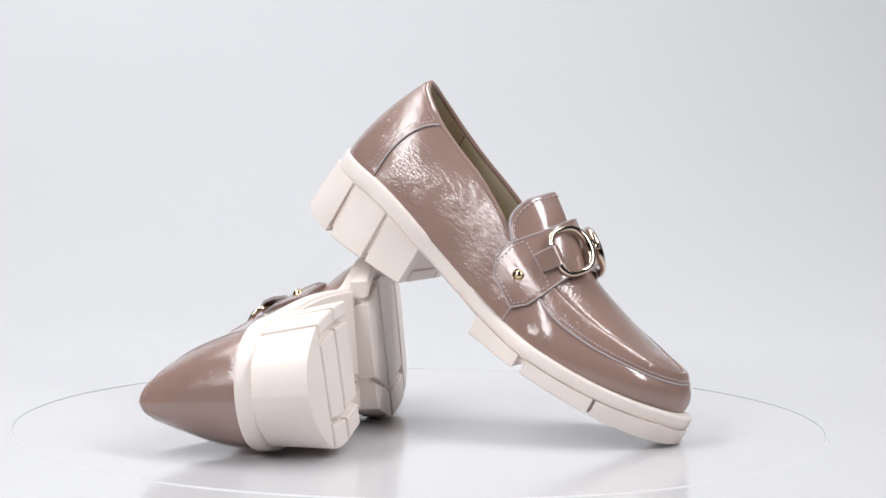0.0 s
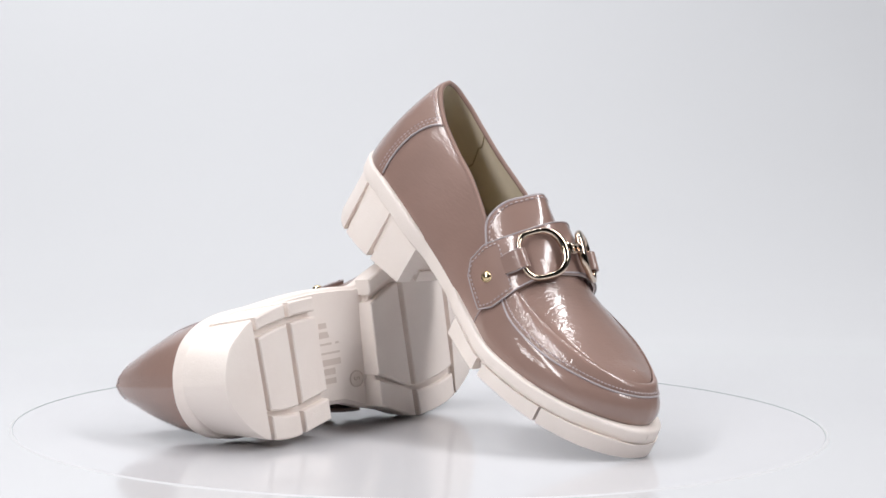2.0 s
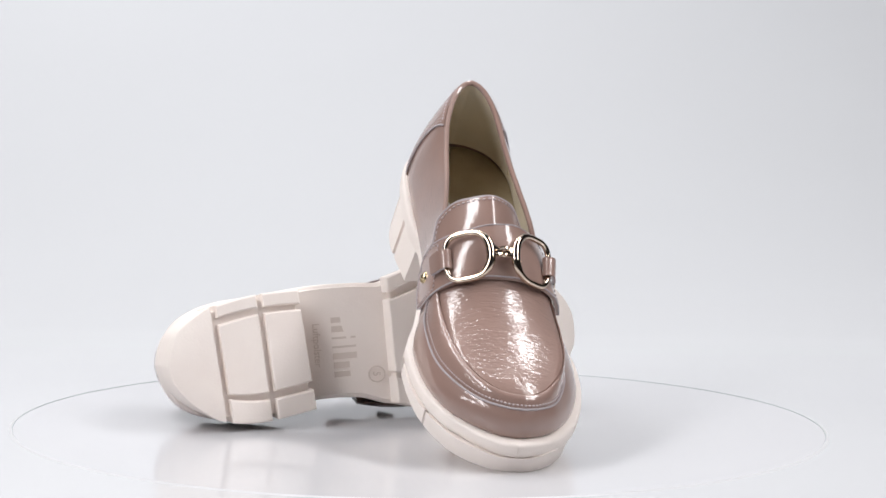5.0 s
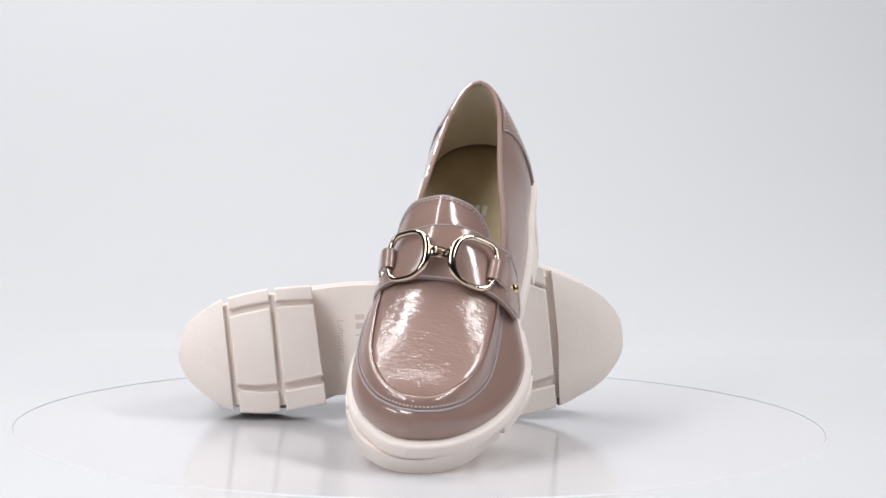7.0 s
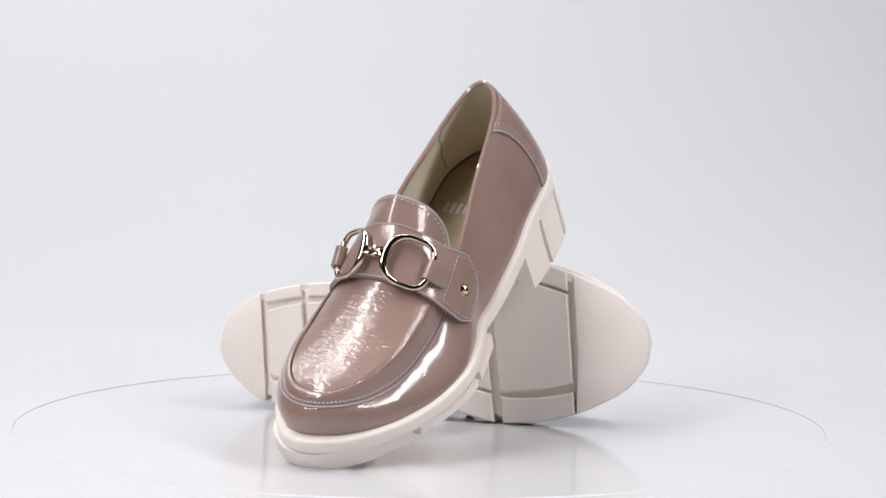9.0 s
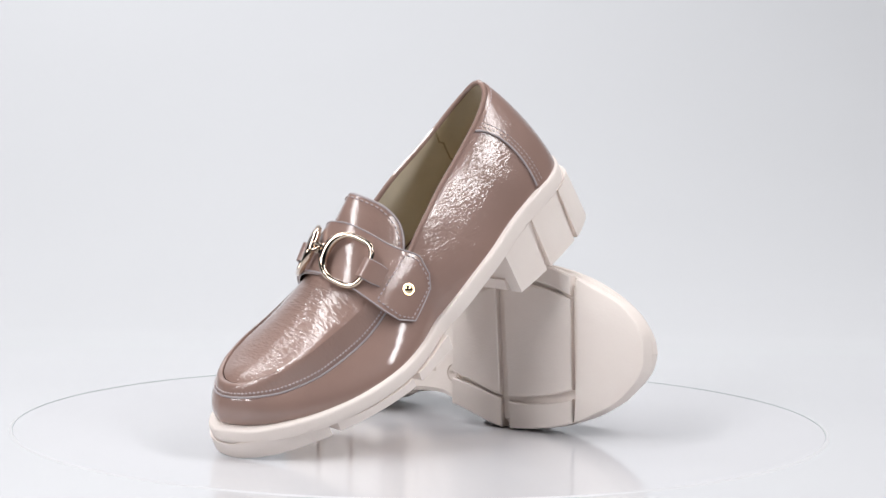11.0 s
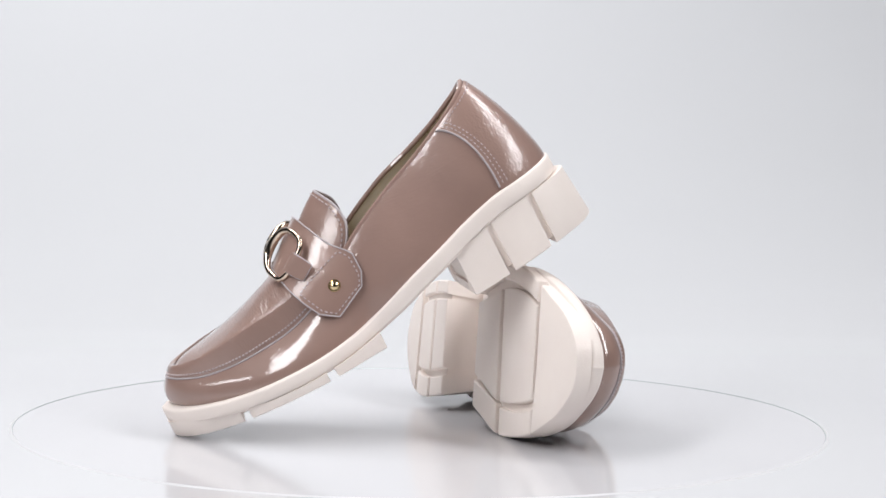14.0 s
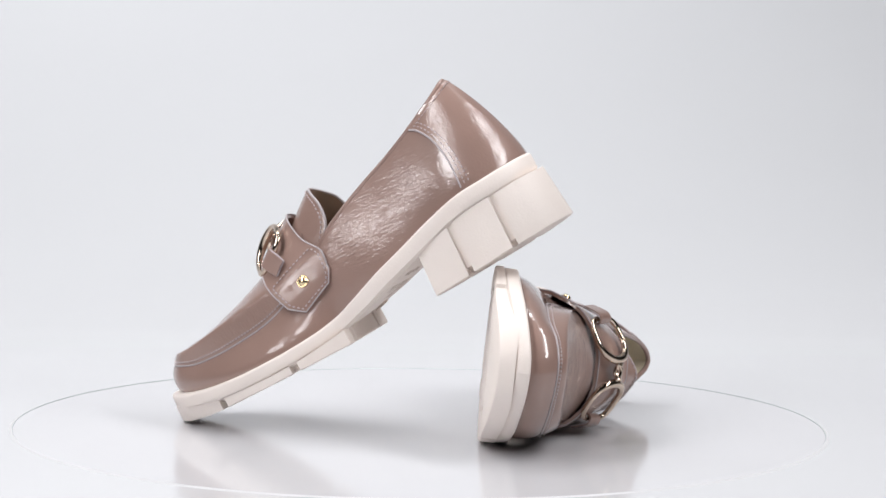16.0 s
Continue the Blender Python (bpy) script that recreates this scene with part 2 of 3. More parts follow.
def edge_y(table, x):
    if id(table) not in DENSE:
        d = curve(table, 300)
        d[:, 0] = np.maximum.accumulate(d[:, 0])
        DENSE[id(table)] = d
    t = DENSE[id(table)]
    return float(np.interp(x, t[:, 0], t[:, 1]))


def wall(side, n=NU, nv=13, lift=0.0):
    """The upper's wall on one side: [i from heel to toe][j from sole to top edge], mm, moved outwards by lift."""
    lo, hi, bu = curve(FEATHER_OUT if side > 0 else FEATHER_IN, n), curve(TOP_OUT if side > 0 else TOP_IN, n), curve(BULGE_OUT if side > 0 else BULGE_IN, n)[:, 0]
    tan = np.gradient(lo, axis=0)
    nrm = np.stack([tan[:, 1], -tan[:, 0], 0 * tan[:, 0]], 1) * (-side)
    nrm /= np.linalg.norm(nrm, axis=1, keepdims=True)
    nrm[0], nrm[-1] = (-1, 0, 0), (1, 0, 0)
    v = 1 - (1 - np.linspace(0, 1, nv)) ** 1.4
    rows = lo[:, None] * (1 - v[None, :, None]) + hi[:, None] * v[None, :, None]
    shape = (4 * v * (1 - v)) ** 0.8
    return rows + nrm[:, None] * (shape[None, :, None] * bu[:, None, None] + lift)


def both(fn):
    """Points of the outer side followed backwards by the inner side, as one run round the shoe."""
    a, c = fn(1), fn(-1)
    return np.concatenate([c[::-1], a[1:]])


def make_loafer(sgn, label):
    """One loafer; sgn 1: left, -1: right."""
    flip = np.array([1, sgn, 1]) * MM
    shoe = new("loafer")
    tagged(shoe, label, "shoe", "pair of loafers")

    def add(name, bm, mat, lab="", parent=shoe, smooth=True):
        clean(bm)
        return part(name, bm, mat, parent, lab, smooth)

    # upper: quarters and vamp sides, one run from toe round the heel to the toe
    bm = bmesh.new()
    grid(bm, both(lambda s: wall(s)) * flip)
    grid(bm, both(lambda s: np.stack([wall(s)[:, 0], wall(s)[:, 0] * (1, 0.72, 1)], 1)) * flip)     # the margin turned in under the last
    add("upper", bm, LEATHER, "taupe patent leather upper")
    # heel counter, a thin panel over the back
    bm = bmesh.new()
    n = 44

    def counter(s):
        w = wall(s, NU, 25, 0.9)[: n + 1]
        out = []
        for k in range(n + 1):
            row = []
            for j in range(25):
                v = j / 24
                lim = 26.0 + 2.0 * v - 3.0 * math.sin(math.pi * v)
                x = k / n * lim
                i = int(x)
                row.append(w[i] [j] * (1 - x + i) + w[min(i + 1, n)][j] * (x - i))
            out.append(row)
        return np.array(out)
    cl, cr = counter(1), counter(-1)
    shell(bm, np.concatenate([cr[::-1], cl[1:]])[:, :] * flip, -0.0011 * sgn)
    add("heel_counter", bm, SMOOTH, "glossy taupe heel counter")
    for c_ in (cl, cr):
        bm = bmesh.new()
        tube(bm, (c_[-1][1:24]) * flip, 0.0006, 6)
        add("seam_edge", bm, EDGE, "pale cut edge of the counter")
        bm = bmesh.new()
        for off in (2, 4):
            stitch(bm, c_[-1 - off][1:24] * flip, 0.0026, 0.0016, 0.00035)
        add("stitching", bm, THREAD, "pale double stitching")
    # lining inside the walls and its rolled top edge
    bm = bmesh.new()
    grid(bm, both(lambda s: wall(s, NU, 13, -2.2)[:60]) [:, 1:] * flip)
    add("lining", bm, LINING, "beige leather lining")
    for side in (1, -1):
        bm = bmesh.new()
        lw = wall(side, NU, 13, -2.0)
        tube(bm, np.array([lw[27 + j // 4][j] for j in range(2, 13)]) * flip, 0.0007, 5)
        add("lining_seam", bm, INSOLE)
    bm = bmesh.new()
    rim = both(lambda s: wall(s, NU, 13, -1.0)[:64, -1])
    tube(bm, rim * flip, 0.0015, 8)
    add("topline_binding", bm, BINDING, "rolled glossy top edge")
    bm = bmesh.new()
    stitch(bm, both(lambda s: wall(s, NU, 25, 1.2)[:27, -3]) * flip, 0.0026, 0.0017, 0.0003)
    add("topline_stitching", bm, THREAD, "fine pale stitching along the top edge")
    # insole
    bm = bmesh.new()
    lo, hi = curve(FEATHER_OUT, NU)[:100] + (0, -2.0, 4), curve(FEATHER_IN, NU)[:100] + (0, 2.0, 4)
    w = np.linspace(0, 1, 9)[None, :, None]
    ins = lo[:, None] * (1 - w) + hi[:, None] * w
    ins[:, :, 2] -= 1.5 * np.sin(np.linspace(0, math.pi, 9))[None, :]
    ins[:, :, 0] = np.maximum(ins[:, :, 0], 7)
    grid(bm, ins * flip)
    insole = add("insole", bm, INSOLE, "tan insole with pale print")
    bm = bmesh.new()
    for k in range(7):
        bar(bm, (64, -21 + 4.2 * k, 36.6), (7, 2.6, 0.5), flip)
    for v in bm.verts:
        v.co.z -= (v.co.x - 0.064) * 0.32
    add("print", bm, PRINT, "pale printed bars", insole)
    # vamp top: roll, crease and plug
    bm = bmesh.new()
    first = next(i for i, p in enumerate(curve(TOP_OUT, NU)) if p[0] >= 118)

    def top(s):
        m = wall(s)[first:, -1]
        k = len(m)
        cr_, sp = curve(CREASE_OUT if s > 0 else CREASE_IN, k), curve(SPINE, k)
        rows = []
        for v in np.linspace(0, 1, 7):
            q = m * (1 - v) + cr_ * v
            q[:, 2] += 2.6 * math.sin(math.pi * v) ** 0.8 + 0.8 * v
            rows.append(q)
        low = cr_.copy()
        low[:, 2] -= 1.0
        rows.append(low * 0.985 + sp * 0.015)
        for v in np.linspace(0.06, 1, 14):
            q = cr_ * (1 - v) + sp * v
            q[:, 2] = cr_[:, 2] + (sp[:, 2] - cr_[:, 2]) * (1 - (1 - v) ** 1.9) + 0.2
            rows.append(q)
        return np.stack(rows, 1)
    ta, tb = top(1), top(-1)
    grid(bm, ta[8:] * flip)
    grid(bm, tb[8:] * flip)
    add("vamp", bm, VAMP, "creased patent leather vamp with raised moccasin seam")
    bm = bmesh.new()
    seam = both(lambda s: wall(s, NU, 13, 0.5)[first + 8:, -1][::-1])
    tube(bm, seam * flip, 0.00055, 6)
    add("moccasin_seam", bm, EDGE, "pale moccasin seam")
    bm = bmesh.new()
    stitch(bm, both(lambda s: (wall(s)[first + 8:, -1] * 0.88 + curve(CREASE_OUT if s > 0 else CREASE_IN, NU - first)[8:] * 0.12 + (0, 0, 1.1))[::-1]) * flip, 0.0021, 0.0015, 0.0005)
    add("vamp_stitching", bm, THREAD)
    # side seam under the strap on the inner side
    bm = bmesh.new()
    sw = wall(-1, NU, 13, 0.25)
    tube(bm, np.array([sw[70][j] for j in range(0, 9)]) * flip, 0.0004, 5)
    add("side_seam", bm, THREAD)
    # tongue
    bm = bmesh.new()
    free = curve([(128, -34, 49), (119, -32, 60), (119, -26, 71), (122.5, -18, 77.5), (125.5, -8, 82), (122.5, 1, 78), (118.5, 8, 71), (117.5, 13.5, 61), (122, 17.5, 52), (128, 20, 46)], 37)
    root = curve([(157, -35, 43), (156, -29, 51), (155, -22, 57), (154.5, -15, 60.5), (154, -8, 62), (154.5, 0, 61), (155, 8, 57.5), (155.5, 14, 52.5), (156, 19, 47), (157, 22, 43)], 37)
    free += (3.0, 0, 1.6)
    rows = np.array([free * (1 - k) + root * k + (0, 0, 1.5 * math.sin(math.pi * k)) for k in np.linspace(0, 1, 9)]).transpose(1, 0, 2)
    plate_of(bm, rows * flip, (rows - (1.0, 0, 1.2)) * flip)
    tongue = add("tongue", bm, STRAP, "rounded patent tongue with stitched rim")
    bm = bmesh.new()
    stitch(bm, (rows[1:-1, 0] * 0.5 + rows[1:-1, 1] * 0.5 + (0.3, 0, 0.35)) * flip, 0.003, 0.0019, 0.00045)
    add("stitching", bm, THREAD, "", tongue)
    bm = bmesh.new()
    tube(bm, (rows[:, 0] - (0.4, 0, 0.5)) * flip, 0.0008, 6)
    add("tongue_edge", bm, EDGE, "pale cut edge", tongue)
    # strap across the instep, with cut-off corners at both ends
    back = [(128, 32.3, 30), (124.5, 31, 37), (124.5, 28.2, 47), (134, 22.5, 57.5), (140, 13.5, 68), (143.5, 4, 74), (145, -4, 75), (145.5, -11, 74.3), (143.5, -20, 69.5), (139, -28.5, 62), (129, -34.2, 49), (127, -36.4, 39), (131, -37.4, 31)]
    fore = [(146, 36.2, 21.5), (155, 36, 27.5), (160, 33, 36), (164, 27.5, 45), (166.5, 17.5, 52.5), (168, 6, 56.3), (168, -4, 56.8), (168, -14, 56.2), (167, -25, 52.5), (165, -33.8, 45.5), (162, -38.6, 36.5), (157.5, -40, 27.5), (149.5, -39.6, 21)]
    ca, cb = curve(back, 49), curve(fore, 49)
    ca[:5] = np.linspace(back[0], back[1], 5)
    cb[:5] = np.linspace(fore[0], fore[1], 5)
    ca[-5:] = np.linspace(back[-2], back[-1], 5)
    cb[-5:] = np.linspace(fore[-2], fore[-1], 5)
    for side_line, raw in ((ca, back), (cb, fore)):
        side_line[4:9] = np.linspace(raw[1], raw[2], 5)
        side_line[-9:-4] = np.linspace(raw[-3], raw[-2], 5)
    st = np.array([ca * (1 - k) + cb * k for k in np.linspace(0, 1, 9)]).transpose(1, 0, 2)
    cen = np.array((146, -4, 20))
    out = st - cen
    out[:, :, 0] = 0
    out /= np.linalg.norm(out, axis=2, keepdims=True)
    st = st + out * (0.6 * np.sin(np.linspace(0, math.pi, 9)))[None, :, None]
    bm = bmesh.new()
    plate_of(bm, (st + out * 0.8) * flip, (st - out * 1.2) * flip)
    strap = add("strap", bm, STRAP, "wide patent strap with angular stitched ends")
    up = st + out * 0.85
    bm = bmesh.new()
    ring = np.concatenate([up[:, 0], up[-1, 1:-1], up[::-1, -1], up[0, ::-1][1:-1]])
    tube(bm, ring * flip, 0.00045, 5, closed=True)
    add("strap_edge", bm, EDGE, "pale cut edge", strap)
    for sl in (slice(0, 13), slice(36, 49)):
        blk = up[sl]
        if sl.start:
            blk = blk[::-1]
        near, far = blk[:, 0] * 0.45 + blk[:, 1] * 0.55, blk[:, 8] * 0.45 + blk[:, 7] * 0.55
        hexa = np.concatenate([near[1:11][::-1], blk[1, 1:8], far[1:11], blk[10, 1:8][::-1]])
        bm = bmesh.new()
        stitch(bm, np.vstack([hexa, hexa[:1]]) * flip + out[sl.start + 6, 4] * flip * 0.3, 0.0028, 0.0017, 0.0004)
        add("stitching", bm, THREAD, "", strap)
        # rivet
        c = up[6 if sl.start == 0 else 42, 4]
        o = out[6 if sl.start == 0 else 42, 4]
        rivet(add, c * flip, o * np.array([1, sgn, 1]), strap)
    # metal bit: two rings and a chain, on leather loops
    buckle(add, flip, sgn, up, out)
    # outsole
    outsole(add, flip, sgn)
    return shoe


def bar(bm, c, size, flip):
    m = bmesh.ops.create_cube(bm, size=1.0)["verts"]
    for v in m:
        v.co = Vector((np.array(c) + np.array(v.co) * np.array(size)) * flip)


def stitch(bm, path, step, length, radius):
    """Short threads along a path, each a small flattened bead."""
    p = np.asarray(path, float)
    seg = np.linalg.norm(np.diff(p, axis=0), axis=1)
    acc = np.concatenate([[0], np.cumsum(seg)])

    def at(s):
        return np.array([np.interp(s, acc, p[:, k]) for k in range(3)])
    s = 0.001
    while s + length < acc[-1]:
        tube(bm, [at(s), at(s + length * 0.25), at(s + length * 0.75), at(s + length)], [radius * 0.4, radius, radius, radius * 0.4], 5)
        s += step
    return bm


def rivet(add, c, o, parent):
    bm = bmesh.new()
    z = Vector(o).normalized()
    x = z.orthogonal().normalized()
    y = z.cross(x)
    prof = [(3.6, -0.6), (3.6, 0.1), (3.3, 0.5), (2.7, 0.5), (2.5, 0.8), (2.2, 1.3), (1.5, 1.8), (0.7, 2.05), (0.02, 2.1)]
    rows = [[c + np.array((x * math.cos(a) + y * math.sin(a)) * r + z * h) * MM for a in np.linspace(0, 2 * math.pi, 20, endpoint=False)] for r, h in prof]
    grid(bm, rows, close_v=True)
    add("rivet", bm, BRASS, "domed brass rivet", parent)


def buckle(add, flip, sgn, up, out):
    bit = None
    for s in (1, -1):
        # a D ring that leans with the instep; its straight bar lies outwards
        c = np.array((158.6, -4 + s * 17.6, 63.0))
        ax = np.array((0.79, 0, -0.61))
        ay = np.array((-0.25, s * 0.85, -0.46))
        ay /= np.linalg.norm(ay)
        ax = ax - ay * (ax @ ay)
        ax /= np.linalg.norm(ax)
        pts, rad = [], []
        for a in np.linspace(0, 2 * math.pi, 48, endpoint=False):
            u, w = math.cos(a), math.sin(a)
            across = 12.8 * u ** 0.5 if u > 0 else -12.8 * (-u) ** 0.85
            along = 13.0 * math.copysign(abs(w) ** (0.75 if u > 0 else 0.95), w)
            pts.append(c + ax * along + ay * across)
            rad.append(1.65 if u > 0 else 1.65 + 0.95 * u * u)
        bm = bmesh.new()
        tube(bm, np.array(pts) * flip, np.array(rad) * MM, 12, closed=True)
        ring = add("buckle_ring", bm, GOLD, "polished pale gold D ring")
        # eye on the round side
        bm = bmesh.new()
        e = c + ay * -13.8
        tube(bm, [(e + ax * 2.3 * math.cos(a) + ay * 2.6 * math.sin(a)) * flip for a in np.linspace(0, 2 * math.pi, 14, endpoint=False)], 0.0010, 8, closed=True)
        add("eye", bm, GOLD, "", ring)
        # leather loop round the bar, sewn to the strap
        bm = bmesh.new()
        nz = np.cross(ax, ay)
        nz = nz if nz[2] > 0 else -nz
        rows = []
        for w in np.linspace(-5.3, 5.3, 7):
            prof = [c + ay * 22.0 + nz * -4.6, c + ay * 18.4 + nz * -1.2, c + ay * 15.2 + nz * 1.5, c + ay * 12.8 + nz * 2.4, c + ay * 10.9 + nz * 1.7, c + ay * 10.5 + nz * 0, c + ay * 11.2 + nz * -1.6]
            rows.append([p + ax * w * (1 if k else 0.9) for k, p in enumerate(prof)])
        shell(bm, np.array([curve(r, 15) for r in rows]) * flip, 0.0012 * sgn * s)
        loop = add("loop", bm, STRAP, "patent leather loop holding the ring")
        bm = bmesh.new()
        fr = [curve(r, 15) for r in rows]
        stitch(bm, np.array([fr[k][2] + nz * 0.5 for k in range(7)]) * flip, 0.0026, 0.0017, 0.0004)
        add("stitching", bm, THREAD, "", loop)
        bm = bmesh.new()
        tube(bm, np.array([fr[k][0] + nz * 0.2 for k in range(7)]) * flip, 0.0007, 5)
        tube(bm, np.array(fr[0][:8] + nz * 0.1) * flip, 0.0006, 5)
        tube(bm, np.array(fr[6][:8] + nz * 0.1) * flip, 0.0006, 5)
        add("loop_edge", bm, EDGE, "", loop)
    # chain links
    c = np.array((162.2, -4, 69.4))
    ax = np.array((0.79, 0, -0.61))
    for k, (dy, tilt) in enumerate(((-4.2, 0.6), (0, -0.4), (4.2, 0.6))):
        bm = bmesh.new()
        u = np.array((0, 1, 0)) * 3.4
        w_ = (ax * math.cos(tilt) + np.array((0.61, 0, 0.79)) * math.sin(tilt)) * 2.2
        tube(bm, [(c + (0, dy, -0.5 * abs(dy) * 0.3) + u * math.cos(a) + w_ * math.sin(a)) * flip for a in np.linspace(0, 2 * math.pi, 14, endpoint=False)], 0.00105, 8, closed=True)
        add("chain_link", bm, GOLD, "small gold chain link")


def block(bm, x_out, x_in, ya, yb, ztop, zbot, flip, taper=0.0, bevel=0.9, nx=7):
    """A tread block between two cross lines. x_out, x_in: (start, end) at the outer and inner end of the lines; ya, yb: outer and inner
    edge as functions of x (mm); ztop, zbot: heights as functions of x and y; taper: how far the top is drawn in on the outer edges."""
    rows_b, rows_t, rows_m = [], [], []
    for i, s in enumerate(np.linspace(0, 1, nx)):
        xm = x_out[0] * (1 - s) + x_out[1] * s
        xi = x_in[0] * (1 - s) + x_in[1] * s
        b_, t_, m_ = [], [], []
        y0, y1 = ya(xm), yb(xi)
        for w in np.linspace(0, 1, 6):
            full0, full1 = edge_y(TREAD_OUT, xm), edge_y(TREAD_IN, xi)
            y = y0 * (1 - w) + y1 * w
            fr = (full0 - y) / max(full0 - full1, 1e-6)
            x = xm * (1 - fr) + xi * fr
            cy = (y0 + y1) / 2
            ins = bevel if w in (0.0, 1.0) else 0
            yb_ = y + (ins if y < cy else -ins) if abs(y0 - y1) > 2 * bevel else y
            xb = x + (bevel if i == 0 else -bevel if i == nx - 1 else 0) * 0.7
            yt = y * (1 - taper)
            b_.append((xb, yb_, zbot(x, y)))
            m_.append((x, y, zbot(x, y) + bevel * 0.8))
            t_.append((x + taper * 12 * (1 if x < 20 else 0), yt, ztop(x, y)))
        rows_b.append(b_), rows_t.append(t_), rows_m.append(m_)
    rb, rt, rm = (np.array(r) * flip for r in (rows_b, rows_t, rows_m))
    grid(bm, rb)
    grid(bm, rt)
    for p, q in ((rb, rm), (rm, rt)):
        for a, c in ((p[0], q[0]), (p[-1], q[-1]), (p[:, 0], q[:, 0]), (p[:, -1], q[:, -1])):
            grid(bm, np.stack([a, c]))
    return bm


def cap(bm, xs, x_line, ztop, zbot, flip, taper, bevel=1.0):
    """A rounded end block: from the straight cross line (outer x, inner x) to the tip, along xs."""
    rim_o = [(x, edge_y(TREAD_OUT, x)) for x in xs]
    rim_i = [(x, edge_y(TREAD_IN, x)) for x in xs]
    line = [(x_line[0], edge_y(TREAD_OUT, x_line[0])), (x_line[1], edge_y(TREAD_IN, x_line[1]))]
    run = [line[0]] + rim_o + rim_i[::-1][1:] + [line[1]]
    run = np.array(run)
    cx = np.array((x_line[0] * 0.5 + x_line[1] * 0.5, -2.0))

    def ring(k, z):
        r = cx + (run - cx) * k
        return np.array([(p[0], p[1], z(p[0], p[1])) for p in r])
    half = np.linalg.norm(run - cx, axis=1).mean()
    rows = [ring(0.05, zbot), ring(0.5, zbot), ring(1 - bevel / half, zbot), ring(1 - bevel * 0.25 / half, lambda x, y: zbot(x, y) + bevel * 0.35), ring(1, lambda x, y: zbot(x, y) + bevel), ring(1 - taper, ztop), ring(0.4, ztop)]
    rows = np.array(rows) * flip
    vs = grid(bm, rows, close_v=True)
    bm.faces.new(vs[0])
    bm.faces.new(vs[-1])
    return bm


def outsole(add, flip, sgn):
    n = 100
    lo, li = curve(FEATHER_OUT, n), curve(FEATHER_IN, n)
    thick = np.interp(lo[:, 0], [0, 60, 110, 140, 262], [10, 9.5, 9.5, 7.5, 7.5])

    def ring(off, dz, frac):
        out = []
        for side, c in ((1, lo), (-1, li)):
            tan = np.gradient(c, axis=0)
            nr = np.stack([tan[:, 1], -tan[:, 0], 0 * tan[:, 0]], 1) * -side
            nr /= np.linalg.norm(nr, axis=1, keepdims=True)
            nr[0], nr[-1] = (-1, 0, 0), (1, 0, 0)
            grow = np.interp(c[:, 0], [0, 40, 74, 88, 116, 130, 200, 238, 249, 254], [-0.6, 0.3, 0.3, 0.3, 0.3, 0.3, 0.6, 2.9, 3.6, 4.0] if side > 0 else [-0.6, 0.3, 0.3, -3.4, -3.4, 0.3, 0.3, 1.3, 2.9, 4.0])
            p = c + nr * (off + grow)[:, None]
            p[:, 2] += dz - frac * thick
            out.append(p)
        return out
    levels = [ring(np.full(n, o), d, f) for o, d, f in ((-3, 0.9, 0), (1.5, 0.9, 0), (2.4, 0.4, 0), (2.8, -0.6, 0), (2.9, 0, 0.5), (2.9, 1.5, 1.0), (2.4, 0.9, 1.0), (1.1, 0.5, 1.0), (0.6, -0.3, 1.0))]
    bm = bmesh.new()
    for s in (0, 1):
        grid(bm, np.array([lv[s] for lv in levels]).transpose(1, 0, 2) * flip)
    for lv in (levels[0], levels[-1]):
        w = np.linspace(0, 1, 7)[None, :, None]
        grid(bm, (lv[0][:, None] * (1 - w) + lv[1][:, None] * w) * flip)
    sole = add("outsole", bm, RUBBER, "cream rubber outsole with beaded edge")

    def under(x, y=-30.0):
        a, c = (float(np.interp(x, e[:, 0], e[:, 2] - thick)) for e in (lo, li))
        k = min(max((y + 30) / 60, 0.0), 1.0)
        return a * k + c * (1 - k) + 0.4

    def ff(x, y=0.0):
        return -5.6 if x < 213 else -5.6 + 5.0 * ((x - 213) / 48) ** 2

    def heel_foot(x, y=0.0):
        roll = float(np.interp(x, [20, 81], [0.036, 0.008]))
        return float(np.interp(x, [-4, 25, 52, 81], [3.2, 0.6, -2.0, -4.4])) + roll * (y - 30)
    eo, ei = (lambda x: edge_y(TREAD_OUT, x)), (lambda x: edge_y(TREAD_IN, x))
    # heel: rear cap, core, two rows of three blocks
    bm = bmesh.new()
    xs = -4.0 + 26.0 * (1 - np.cos(np.linspace(math.pi / 2, 0, 14)))
    cap(bm, xs, (22.5, 26.5), lambda x, y: under(max(x, 6), y), heel_foot, flip, 0.10)
    add("heel_block", bm, RUBBER, "rounded rear heel block", smooth=False)
    bm = bmesh.new()
    block(bm, (8, 73.6), (8, 79.6), lambda x: eo(x) - 3.2, lambda x: ei(x) + 3.2, under, lambda x, y: heel_foot(x, y) + 3.6, flip, 0.05, nx=12)
    add("heel_core", bm, RUBBER, smooth=False)
    for xo, xi in (((26, 49.8), (30.5, 54)), ((53.5, 75), (57.6, 81))):
        for ya, yb, zt, tp in ((eo, lambda x: eo(x) - 8.0, under, 0.10), (lambda x: eo(x) - 11.4, lambda x: ei(x) + 16.2, lambda x, y: heel_foot(x, y) + 7, 0), (lambda x: ei(x) + 12.4, ei, under, 0.10)):
            bm = bmesh.new()
            block(bm, xo, xi, ya, yb, zt, heel_foot, flip, tp)
            add("heel_block", bm, RUBBER, smooth=False)
    # forefoot: two rows and the toe block, over a thin recessed bed
    bm = bmesh.new()
